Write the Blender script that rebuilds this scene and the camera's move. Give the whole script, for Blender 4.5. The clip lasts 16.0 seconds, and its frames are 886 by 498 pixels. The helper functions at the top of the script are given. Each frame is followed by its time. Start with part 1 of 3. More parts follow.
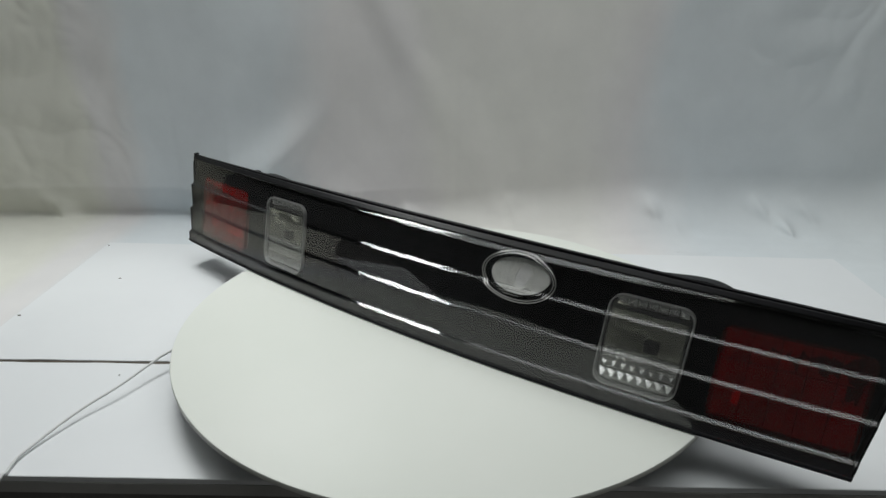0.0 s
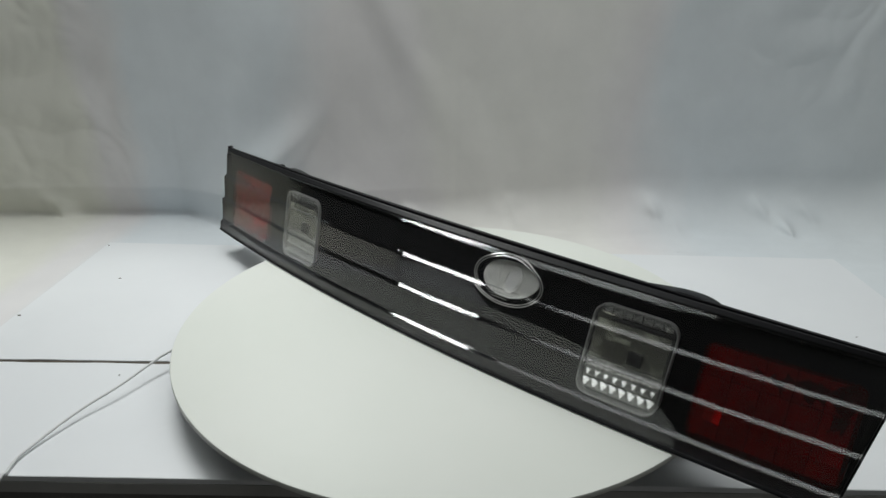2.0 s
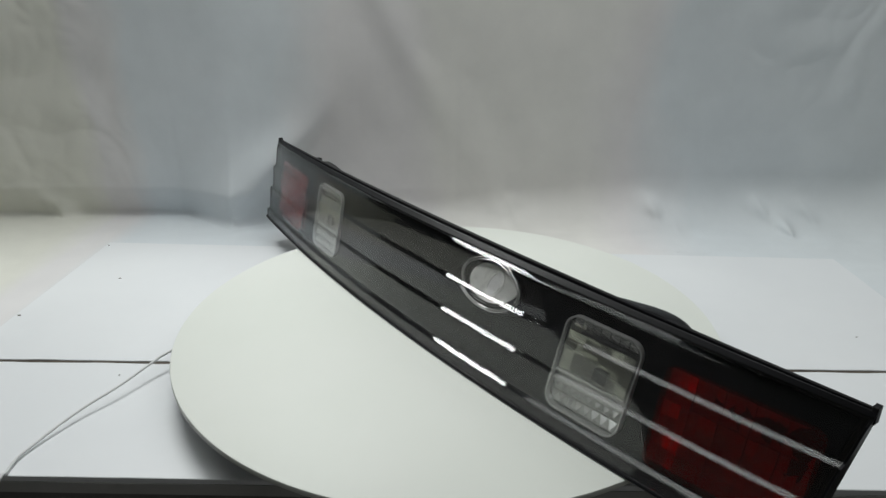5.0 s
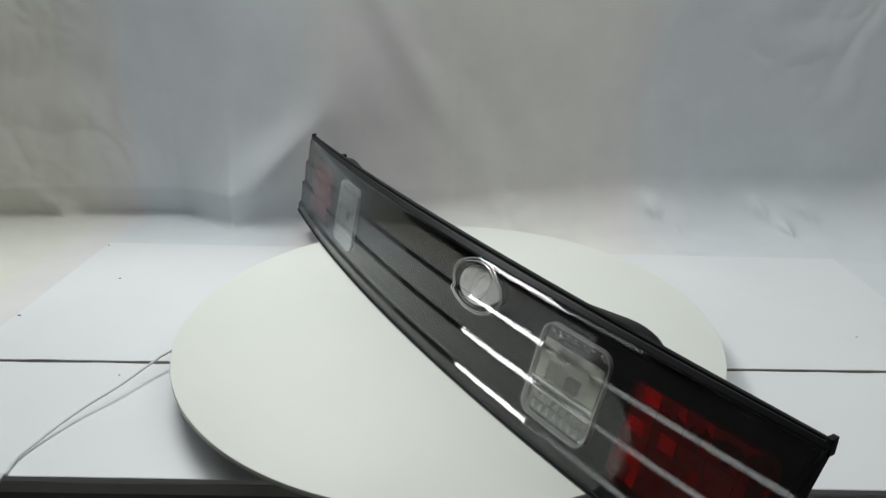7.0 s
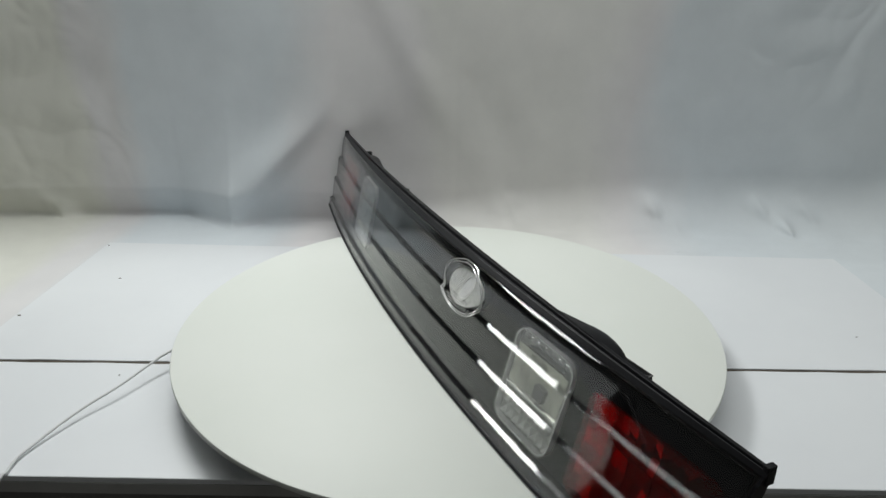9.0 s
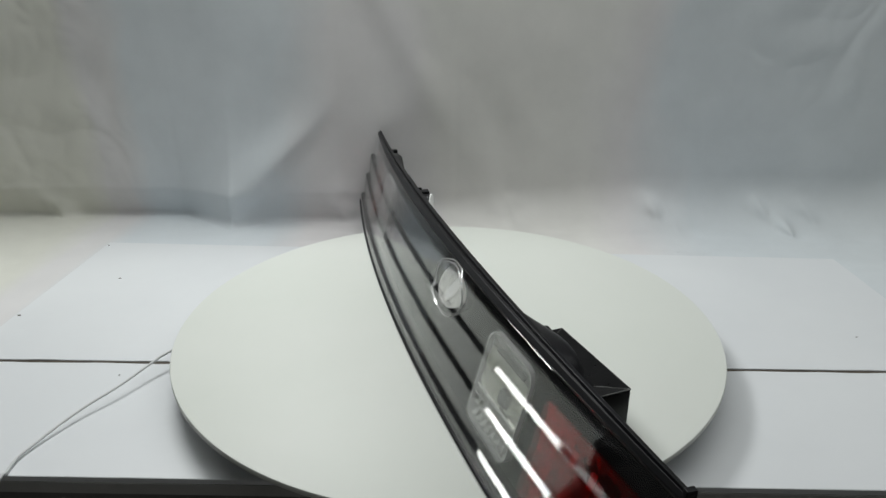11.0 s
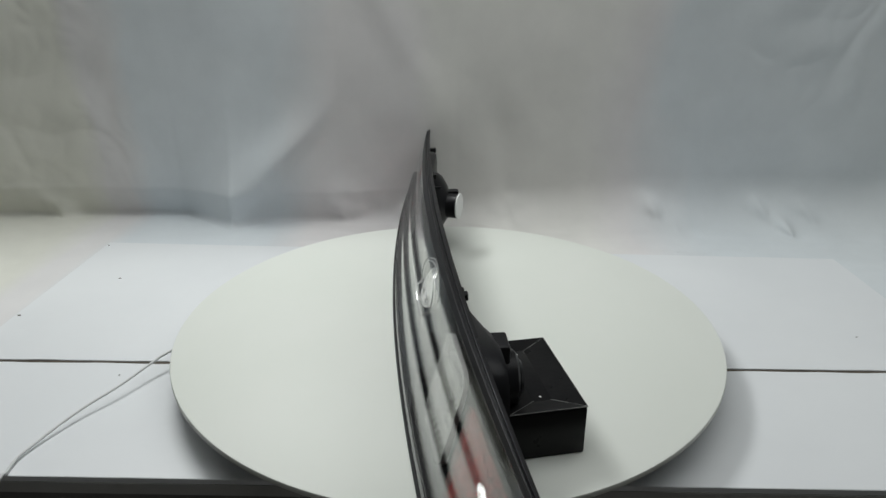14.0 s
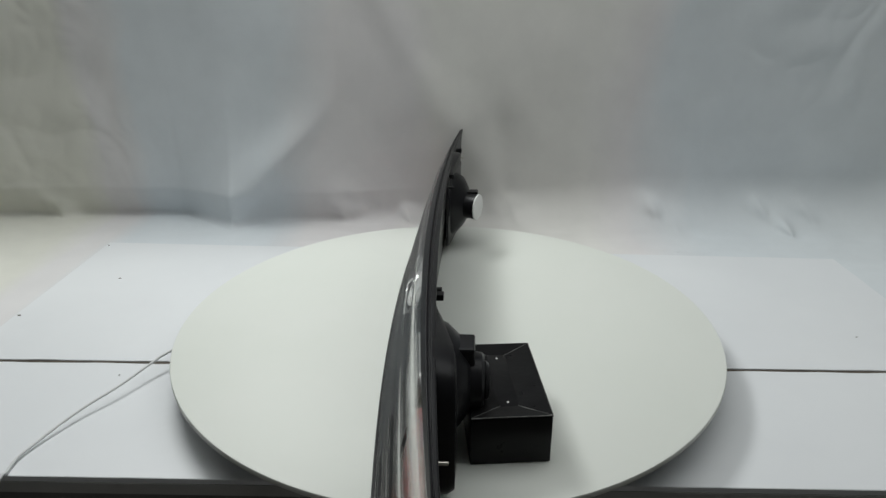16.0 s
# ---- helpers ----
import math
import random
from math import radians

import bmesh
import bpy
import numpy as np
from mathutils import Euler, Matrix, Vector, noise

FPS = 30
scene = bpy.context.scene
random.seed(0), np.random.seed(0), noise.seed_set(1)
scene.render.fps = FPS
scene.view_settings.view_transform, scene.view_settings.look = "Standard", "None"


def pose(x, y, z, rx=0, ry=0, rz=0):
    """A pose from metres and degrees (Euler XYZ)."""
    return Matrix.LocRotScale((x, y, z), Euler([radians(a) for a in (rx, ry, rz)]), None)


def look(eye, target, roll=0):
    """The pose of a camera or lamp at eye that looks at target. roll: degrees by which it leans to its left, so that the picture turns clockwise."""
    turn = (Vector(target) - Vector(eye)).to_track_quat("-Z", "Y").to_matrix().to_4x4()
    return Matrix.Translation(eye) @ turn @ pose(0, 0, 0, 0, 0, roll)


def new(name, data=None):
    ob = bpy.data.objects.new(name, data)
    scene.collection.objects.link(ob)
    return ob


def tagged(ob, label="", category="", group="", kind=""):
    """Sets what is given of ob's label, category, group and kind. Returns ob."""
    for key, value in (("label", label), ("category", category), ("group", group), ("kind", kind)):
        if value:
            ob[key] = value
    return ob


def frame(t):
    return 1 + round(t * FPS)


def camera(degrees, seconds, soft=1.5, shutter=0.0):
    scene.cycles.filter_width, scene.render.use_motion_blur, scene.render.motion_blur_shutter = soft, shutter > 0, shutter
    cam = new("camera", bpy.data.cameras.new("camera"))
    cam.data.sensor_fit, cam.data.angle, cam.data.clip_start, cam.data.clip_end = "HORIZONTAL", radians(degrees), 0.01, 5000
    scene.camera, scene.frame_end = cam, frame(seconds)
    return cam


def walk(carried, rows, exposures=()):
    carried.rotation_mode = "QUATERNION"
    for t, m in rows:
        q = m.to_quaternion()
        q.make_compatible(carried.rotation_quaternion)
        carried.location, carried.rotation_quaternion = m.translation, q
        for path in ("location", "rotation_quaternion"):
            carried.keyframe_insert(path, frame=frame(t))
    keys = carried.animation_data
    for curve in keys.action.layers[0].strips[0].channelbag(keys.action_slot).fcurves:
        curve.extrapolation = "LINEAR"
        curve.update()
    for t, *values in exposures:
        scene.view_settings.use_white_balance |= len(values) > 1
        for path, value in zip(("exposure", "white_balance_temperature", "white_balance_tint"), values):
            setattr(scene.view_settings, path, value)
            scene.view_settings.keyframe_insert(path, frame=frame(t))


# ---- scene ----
# A lamp bar on a turntable. The turntable's axis is the origin, its top is z = 0.
R = 0.45                      # radius of the turntable
SPIN = -3.5127                # degrees a second
A0 = -35.6                    # heading of the lamp bar at the start
TABLE = -0.054                # top of the white boards

cam = camera(67.55, 16.0, soft=1.5)
EYE = Vector((0.0, -1.01466, 0.54789))
AIM = EYE + Vector((math.sin(-0.0082) * math.cos(0.3924), math.cos(-0.0082) * math.cos(0.3924), -math.sin(0.3924)))
walk(cam, [(0.0, look(EYE, AIM, 0.09)), (16.0, look(EYE, AIM, 0.09))], [(0.0, 0.02), (4.0, 0.03), (8.5, 0.05), (10.0, 0.0), (12.0, -0.07), (16.0, -0.06)])

# ---- light ----
world = bpy.data.worlds.new("room_air")
scene.world = world
world.use_nodes = True
world.node_tree.nodes["Background"].inputs[0].default_value = (0.75, 0.85, 1.0, 1)
world.node_tree.nodes["Background"].inputs[1].default_value = 0.02


def area(name, x, y, z, sx, sy, watts, colour, target):
    d = bpy.data.lights.new(name, "AREA")
    d.shape, d.size, d.size_y, d.energy, d.color = "RECTANGLE", sx, sy, watts, colour
    ob = new(name, d)
    ob.matrix_world = look((x, y, z), target)
    return ob


# a broad added fill over the table, a bright softbox above and behind the paper and a small added fill in front of it
# no panel known overhead; added to even out table and paper
area("added_fill_light", 0.42, 0.0, 2.0, 3.5, 1.50, 27.0, (0.97, 1.0, 0.985), (0.42, -0.02, 0.0))
area("unseen_softbox", -0.80, 1.00, 1.75, 0.84, 0.46, 18.5, (0.97, 1.0, 0.985), (0.1, 0.05, 0.0))
# added low fill, only to bring out the paper's crease and slanting fold
area("unseen_softbox", -0.76, 0.54, 1.42, 0.60, 0.26, 3.0, (0.97, 1.0, 0.985), (0.0, 0.15, 0.0))


# ---- materials ----
def material(name):
    m = bpy.data.materials.new(name)
    m.use_nodes = True
    t = m.node_tree
    return m, t, t.nodes["Principled BSDF"]


def noise_node(t, scale, detail=4.0, rough=0.55, coords="Object", stretch=None):
    tc = t.nodes.new("ShaderNodeTexCoord")
    n = t.nodes.new("ShaderNodeTexNoise")
    n.inputs["Scale"].default_value = scale
    n.inputs["Detail"].default_value = detail
    n.inputs["Roughness"].default_value = rough
    if stretch:
        mp = t.nodes.new("ShaderNodeMapping")
        mp.inputs["Scale"].default_value = stretch
        t.links.new(tc.outputs[coords], mp.inputs[0])
        t.links.new(mp.outputs[0], n.inputs["Vector"])
    else:
        t.links.new(tc.outputs[coords], n.inputs["Vector"])
    return n


def ramp(t, src, stops):
    r = t.nodes.new("ShaderNodeValToRGB")
    el = r.color_ramp.elements
    el[0].position, el[0].color = stops[0][0], (*stops[0][1], 1)
    el[1].position, el[1].color = stops[-1][0], (*stops[-1][1], 1)
    for p, c in stops[1:-1]:
        e = el.new(p)
        e.color = (*c, 1)
    t.links.new(src, r.inputs[0])
    return r


def bump(t, src, bsdf, strength, distance):
    b = t.nodes.new("ShaderNodeBump")
    b.inputs["Strength"].default_value = strength
    b.inputs["Distance"].default_value = distance
    t.links.new(src, b.inputs["Height"])
    t.links.new(b.outputs[0], bsdf.inputs["Normal"])
    return b


def surface(name, c1, c2, rough, big=4.0, fine=120.0, metal=0.0, bumps=0.15, depth=0.0006, rough_var=0.08, spec=0.5, coat=0.0):
    """A material whose colour wanders between two tones, with fine grain in gloss and relief."""
    m, t, b = material(name)
    n1 = noise_node(t, big, 5)
    r = ramp(t, n1.outputs["Fac"], [(0.32, c1), (0.68, c2)])
    t.links.new(r.outputs[0], b.inputs["Base Color"])
    n2 = noise_node(t, fine, 3)
    mr = t.nodes.new("ShaderNodeMapRange")
    mr.inputs["To Min"].default_value = max(0.02, rough - rough_var)
    mr.inputs["To Max"].default_value = min(1.0, rough + rough_var)
    t.links.new(n2.outputs["Fac"], mr.inputs["Value"])
    t.links.new(mr.outputs[0], b.inputs["Roughness"])
    b.inputs["Metallic"].default_value = metal
    b.inputs["Specular IOR Level"].default_value = spec
    b.inputs["Coat Weight"].default_value = coat
    if bumps:
        bump(t, n2.outputs["Fac"], b, bumps, depth)
    return m


def clear_cover(name, tint, ior=1.49, rough=0.02, haze=0.0, milk=(1, 1, 1)):
    """Clear moulded plastic: it lets the light through and mirrors by Fresnel."""
    m, t, b = material(name)
    t.nodes.remove(b)
    out = t.nodes["Material Output"]
    tr = t.nodes.new("ShaderNodeBsdfTransparent")
    tr.inputs[0].default_value = (*tint, 1)
    gl = t.nodes.new("ShaderNodeBsdfGlossy")
    gl.inputs["Roughness"].default_value = rough
    gl.inputs["Color"].default_value = (1, 1, 1, 1)
    lw = t.nodes.new("ShaderNodeLayerWeight")
    lw.inputs["Blend"].default_value = 0.5
    pw = t.nodes.new("ShaderNodeMath")
    pw.operation = "POWER"
    pw.inputs[1].default_value = 5.0
    t.links.new(lw.outputs["Facing"], pw.inputs[0])
    fr = t.nodes.new("ShaderNodeMapRange")
    fr.inputs["To Min"].default_value = ((ior - 1) / (ior + 1)) ** 2
    fr.inputs["To Max"].default_value = 1.0
    t.links.new(pw.outputs[0], fr.inputs["Value"])
    mx = t.nodes.new("ShaderNodeMixShader")
    t.links.new(fr.outputs[0], mx.inputs[0])
    body = tr
    if haze:
        # milky scatter inside the plastic
        df = t.nodes.new("ShaderNodeBsdfDiffuse")
        df.inputs[0].default_value = (*milk, 1)
        tl = t.nodes.new("ShaderNodeBsdfTranslucent")
        tl.inputs[0].default_value = (*milk, 1)
        half = t.nodes.new("ShaderNodeMixShader")
        t.links.new(df.outputs[0], half.inputs[1])
        t.links.new(tl.outputs[0], half.inputs[2])
        body = t.nodes.new("ShaderNodeMixShader")
        body.inputs[0].default_value = haze
        t.links.new(tr.outputs[0], body.inputs[1])
        t.links.new(half.outputs[0], body.inputs[2])
    t.links.new(body.outputs[0], mx.inputs[1])
    t.links.new(gl.outputs[0], mx.inputs[2])
    t.links.new(mx.outputs[0], out.inputs["Surface"])
    return m


def paper(name):
    """White backdrop paper, tinted in broad hanging bands from olive through blue and rose to cream, with fibre grain.
    """
    m, t, b = material(name)
    n1 = noise_node(t, 1.0, 3, stretch=(3.1, 0.5, 1.6))
    n2 = noise_node(t, 9.0, 5)
    tc = t.nodes.new("ShaderNodeTexCoord")
    xyz = t.nodes.new("ShaderNodeSeparateXYZ")
    t.links.new(tc.outputs["Object"], xyz.inputs[0])
    wander = t.nodes.new("ShaderNodeMath")
    wander.operation = "MULTIPLY_ADD"
    wander.inputs[1].default_value = 0.34
    t.links.new(n1.outputs["Fac"], wander.inputs[0])
    t.links.new(xyz.outputs["X"], wander.inputs[2])
    span = t.nodes.new("ShaderNodeMapRange")
    span.inputs["From Min"].default_value, span.inputs["From Max"].default_value = -1.03, 1.37
    t.links.new(wander.outputs[0], span.inputs["Value"])
    olive, mauve, blue, rose, cream = (0.745, 0.745, 0.68), (0.755, 0.745, 0.745), (0.71, 0.755, 0.785), (0.78, 0.762, 0.765), (0.80, 0.79, 0.76)
    r1 = ramp(t, span.outputs[0], [(0.05, olive), (0.10, olive), (0.125, mauve), (0.155, mauve), (0.19, blue), (0.31, blue), (0.37, rose), (0.45, rose), (0.49, cream), (0.64, cream), (0.70, rose), (0.76, blue), (1.0, (0.72, 0.76, 0.775))])
    r2 = ramp(t, n2.outputs["Fac"], [(0.3, (0.93, 0.93, 0.93)), (0.7, (1.0, 1.0, 1.0))])
    mix = t.nodes.new("ShaderNodeMix")
    mix.data_type, mix.blend_type = "RGBA", "MULTIPLY"
    mix.inputs[0].default_value = 1.0
    t.links.new(r1.outputs[0], mix.inputs[6])
    t.links.new(r2.outputs[0], mix.inputs[7])
    t.links.new(mix.outputs[2], b.inputs["Base Color"])
    b.inputs["Roughness"].default_value = 0.55
    b.inputs["Specular IOR Level"].default_value = 0.35
    n3 = noise_node(t, 26.0, 4)
    bump(t, n3.outputs["Fac"], b, 0.18, 0.002)
    return m


M_PAPER = paper("backdrop_paper")
M_BOARD = surface("white_board", (0.735, 0.755, 0.775), (0.79, 0.81, 0.825), 0.42, big=2.2, fine=60, bumps=0.05, spec=0.4)
M_EDGE = surface("board_edge", (0.045, 0.035, 0.026), (0.10, 0.08, 0.06), 0.8, big=30)
M_DISC = surface("turntable_top", (0.745, 0.775, 0.72), (0.78, 0.80, 0.755), 0.48, big=2.5, fine=90, bumps=0.04, spec=0.35)
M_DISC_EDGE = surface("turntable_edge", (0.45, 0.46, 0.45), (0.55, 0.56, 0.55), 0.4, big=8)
M_DARK = surface("dark_metal", (0.13, 0.125, 0.12), (0.18, 0.17, 0.165), 0.5, big=6)
M_BLACK = surface("black_plastic", (0.010, 0.010, 0.011), (0.016, 0.016, 0.018), 0.34, big=9, fine=260, bumps=0.10, depth=0.0004, spec=0.17)
M_PANEL = surface("inner_panel", (0.007, 0.007, 0.008), (0.011, 0.011, 0.012), 0.60, big=5, fine=200, bumps=0.0, spec=0.0, rough_var=0.0)
M_COVER = clear_cover("clear_cover", (0.98, 0.98, 0.98))
M_CLEAR = clear_cover("clear_lens", (0.98, 0.985, 0.985), ior=1.55, rough=0.05, haze=0.05, milk=(0.9, 0.9, 0.88))
M_CHROME = surface("chrome_reflector", (0.34, 0.34, 0.28), (0.55, 0.55, 0.47), 0.22, big=25, metal=0.9, bumps=0.1, rough_var=0.06)
M_RIM = surface("lens_rim", (0.50, 0.50, 0.49), (0.64, 0.64, 0.63), 0.12, big=40, metal=0.4, bumps=0.0)
M_TRAY = surface("lamp_tray", (0.16, 0.16, 0.14), (0.30, 0.30, 0.27), 0.2, big=30, metal=0.5)
M_PRISM = surface("prism_optics", (0.86, 0.86, 0.84), (0.94, 0.94, 0.92), 0.16, big=40, metal=0.85, bumps=0.0)
M_RED = surface("red_optics", (0.44, 0.009, 0.010), (0.70, 0.016, 0.018), 0.20, big=14, metal=0.9, bumps=0.15)
M_REDDEEP = surface("red_back", (0.05, 0.002, 0.002), (0.09, 0.003, 0.003), 0.3, big=12)
M_REDCLEAR = clear_cover("red_clear", (0.88, 0.14, 0.13), ior=1.45, rough=0.08, haze=0.03, milk=(0.50, 0.022, 0.022))
M_SILVER = surface("silver_oval", (0.90, 0.90, 0.87), (0.95, 0.95, 0.92), 0.28, big=30, metal=0.06)
M_LINE = surface("clear_moulded_line", (0.50, 0.50, 0.49), (0.60, 0.60, 0.59), 0.10, big=30, metal=0.3, bumps=0.0)
# white board edge with its shade painted in as grey
M_EDGE_SHADE = surface("shaded_board_edge", (0.36, 0.36, 0.35), (0.45, 0.45, 0.44), 0.5, big=9)
M_WHITE = surface("white_plastic", (0.80, 0.80, 0.79), (0.85, 0.85, 0.84), 0.4, big=20)
M_CARD = surface("black_card", (0.006, 0.006, 0.0065), (0.012, 0.012, 0.013), 0.30, big=12, fine=45, bumps=0.35, depth=0.0012, spec=0.17)
M_FOLD = surface("worn_fold", (0.03, 0.03, 0.03), (0.22, 0.22, 0.21), 0.35, big=60)
M_STEEL = surface("stud_steel", (0.55, 0.53, 0.48), (0.70, 0.68, 0.62), 0.3, big=60, metal=1.0)
M_CORD = surface("cord_white", (0.62, 0.63, 0.63), (0.70, 0.71, 0.71), 0.45, big=20)
M_WALL = surface("room_paint", (0.22, 0.22, 0.22), (0.27, 0.27, 0.265), 0.9, big=1.2, bumps=0.02)
M_FLOOR = surface("room_floor", (0.20, 0.19, 0.18), (0.28, 0.27, 0.25), 0.6, big=3, bumps=0.02)


# ---- mesh helpers ----
def part(name, bm, mat, parent=None, label="", smooth=None):
    me = bpy.data.meshes.new(name)
    bmesh.ops.recalc_face_normals(bm, faces=bm.faces)
    bm.to_mesh(me)
    bm.free()
    me.materials.append(mat)
    if smooth is not None:
        me.shade_smooth()
        me.set_sharp_from_angle(angle=radians(smooth))
    ob = new(name, me)
    if parent is not None:
        ob.parent = parent
    if label:
        tagged(ob, label)
    return ob


def box(x0, x1, y0, y1, z0, z1, bevel=0.0, bm=None):
    bm = bm or bmesh.new()
    made = bmesh.ops.create_cube(bm, size=1.0, matrix=Matrix.Translation(((x0 + x1) / 2, (y0 + y1) / 2, (z0 + z1) / 2)) @ Matrix.Diagonal((x1 - x0, y1 - y0, z1 - z0, 1)))
    if bevel:
        edges = list({e for v in made["verts"] for e in v.link_edges})
        bmesh.ops.bevel(bm, geom=edges, offset=bevel, segments=2, affect="EDGES", profile=0.5)
    return bm


def tube(points, r, n=10, bm=None):
    """A round cord along points."""
    bm = bm or bmesh.new()
    pts = [Vector(p) for p in points]
    rings = []
    for i, p in enumerate(pts):
        d = (pts[min(i + 1, len(pts) - 1)] - pts[max(i - 1, 0)]).normalized()
        a = d.orthogonal().normalized() if abs(d.z) > 0.95 else d.cross(Vector((0, 0, 1))).normalized()
        b = d.cross(a)
        rings.append([bm.verts.new(p + r * (math.cos(2 * math.pi * k / n) * a + math.sin(2 * math.pi * k / n) * b)) for k in range(n)])
    for p, q in zip(rings, rings[1:]):
        for k in range(n):
            bm.faces.new((p[k], p[(k + 1) % n], q[(k + 1) % n], q[k]))
    bm.faces.new(rings[0])
    bm.faces.new(rings[-1])
    return bm


def lathe(profile, n=48, m=None, bm=None):
    """A turned form about z from (radius, height) pairs, closed at both ends; m places it."""
    bm = bm or bmesh.new()
    m = m or Matrix()
    rings = [[bm.verts.new(m @ Vector((r * math.cos(2 * math.pi * k / n), r * math.sin(2 * math.pi * k / n), z))) for k in range(n)] for r, z in profile]
    for p, q in zip(rings, rings[1:]):
        for k in range(n):
            bm.faces.new((p[k], p[(k + 1) % n], q[(k + 1) % n], q[k]))
    bm.faces.new(rings[0])
    bm.faces.new(rings[-1])
    return bm


def fillet(poly, radii, n=4):
    """The open polyline with its inner corners rounded."""
    out = [poly[0]]
    for i in range(1, len(poly) - 1):
        p, a, b = Vector(poly[i]), Vector(poly[i - 1]), Vector(poly[i + 1])
        da, db = (a - p).normalized(), (b - p).normalized()
        ang = da.angle(db)
        cut = min(radii[i] / math.tan(ang / 2), (a - p).length * 0.48, (b - p).length * 0.48)
        p0, p1 = p + da * cut, p + db * cut
        eps = min(0.0012, (a - p).length * 0.01 + 0.0003)
        out.append(tuple(p0 + da * eps))
        for k in range(n + 1):
            s = k / n
            q = p0 * (1 - s) ** 2 + p * 2 * s * (1 - s) + p1 * s ** 2
            out.append((q.x, q.y))
        out.append(tuple(p1 + db * eps))
    out.append(poly[-1])
    return out


# ---- room and table ----
def room():
    x0, x1, y0, y1, z0, z1 = -2.6, 2.6, -3.0, 1.6, -0.80, 2.10
    for nm, b in (("floor", (x0, x1, y0, y1, z0 - 0.1, z0)), ("ceiling", (x0, x1, y0, y1, z1, z1 + 0.1)),
                  ("wall_north", (x0, x1, y1, y1 + 0.1, z0, z1)), ("wall_south", (x0, x1, y0 - 0.1, y0, z0, z1)),
                  ("wall_west", (x0 - 0.1, x0, y0, y1, z0, z1)), ("wall_east", (x1, x1 + 0.1, y0, y1, z0, z1))):
        ob = part(nm, box(*b), M_FLOOR if nm == "floor" else M_WALL)
        tagged(ob, "plain dim workshop " + nm.split("_")[0], nm.split("_")[0], kind="structure")


room()

TURN = pose(0, 0, 0, 0, 0, -0.75)      # the boards lie slightly askew to the camera


def table():
    base = new("work_table")
    base.matrix_world = TURN
    part("tabletop", box(-1.66, 1.66, -0.343, 0.76, TABLE - 0.045, TABLE - 0.009, 0.002), M_DARK, base, "dark steel-edged tabletop")
    for x in (-1.5, 1.5):
        for y in (-0.29, 0.68):
            part("leg", box(x - 0.025, x + 0.025, y - 0.025, y + 0.025, -0.80, TABLE - 0.045, 0.003), M_DARK, base)
    part("front_rail", box(-1.47, 1.47, -0.333, -0.303, TABLE - 0.12, TABLE - 0.046, 0.002), M_DARK, base)
    # strip standing in for the thick board's shaded front edge
    part("board_edge_shade", box(-1.02, 1.02, -0.3455, -0.3432, TABLE - 0.0265, TABLE - 0.0088, 0.0006), M_EDGE_SHADE, base, "front edge of the white board, its shade put in as grey")
    for x in (-0.40, -0.20, 0.36):
        part("rail_bracket", box(x - 0.008, x + 0.008, -0.340, -0.3335, TABLE - 0.12, TABLE - 0.05, 0.001), M_DARK, base)
    tagged(base, "dark metal work table under white boards", "table")


table()


def board(x0, x1, y0, y1, label, ragged, slant=0.0):
    """A white sheet with a slightly chipped front or back edge."""
    bm = bmesh.new()
    n = 120
    low, top = TABLE - 0.008, TABLE
    rows = []
    for i in range(n + 1):
        x = x0 + (x1 - x0) * i / n
        f = y0 + ragged[0] * noise.noise(Vector((x * 14, 3.1, 0)))
        b = y1 + slant * x + ragged[1] * noise.noise(Vector((x * 14, 8.7, 0)))
        rows.append([bm.verts.new(p) for p in ((x, f, low), (x, f, top - 0.0008), (x, f + 0.0008, top), (x, b - 0.0008, top), (x, b, top - 0.0008), (x, b, low))])
    for p, q in zip(rows, rows[1:]):
        for k in range(6):
            bm.faces.new((p[k], p[(k + 1) % 6], q[(k + 1) % 6], q[k]))
    bm.faces.new(rows[0])
    bm.faces.new(rows[-1])
    ob = part("white_board", bm, M_BOARD)
    ob.matrix_world = TURN
    return tagged(ob, label, "board", group="boards on the table")


def joint():
    ob = part("joint_strip", box(-0.826, 0.878, -0.0734, -0.0668, TABLE - 0.0078, TABLE - 0.0014), M_EDGE)
    ob.matrix_world = TURN
    tagged(ob, "dark brown raw edge in the gap between the boards", "trim", kind="structure")


joint()
board(-0.827, 0.880, -0.066, 0.433, "large white laminated board behind the turntable", (0.0022, 0.0005), -0.034)
board(-1.02, 1.02, -0.345, -0.0738, "narrow white laminated board at the table front", (0.0004, 0.0024))


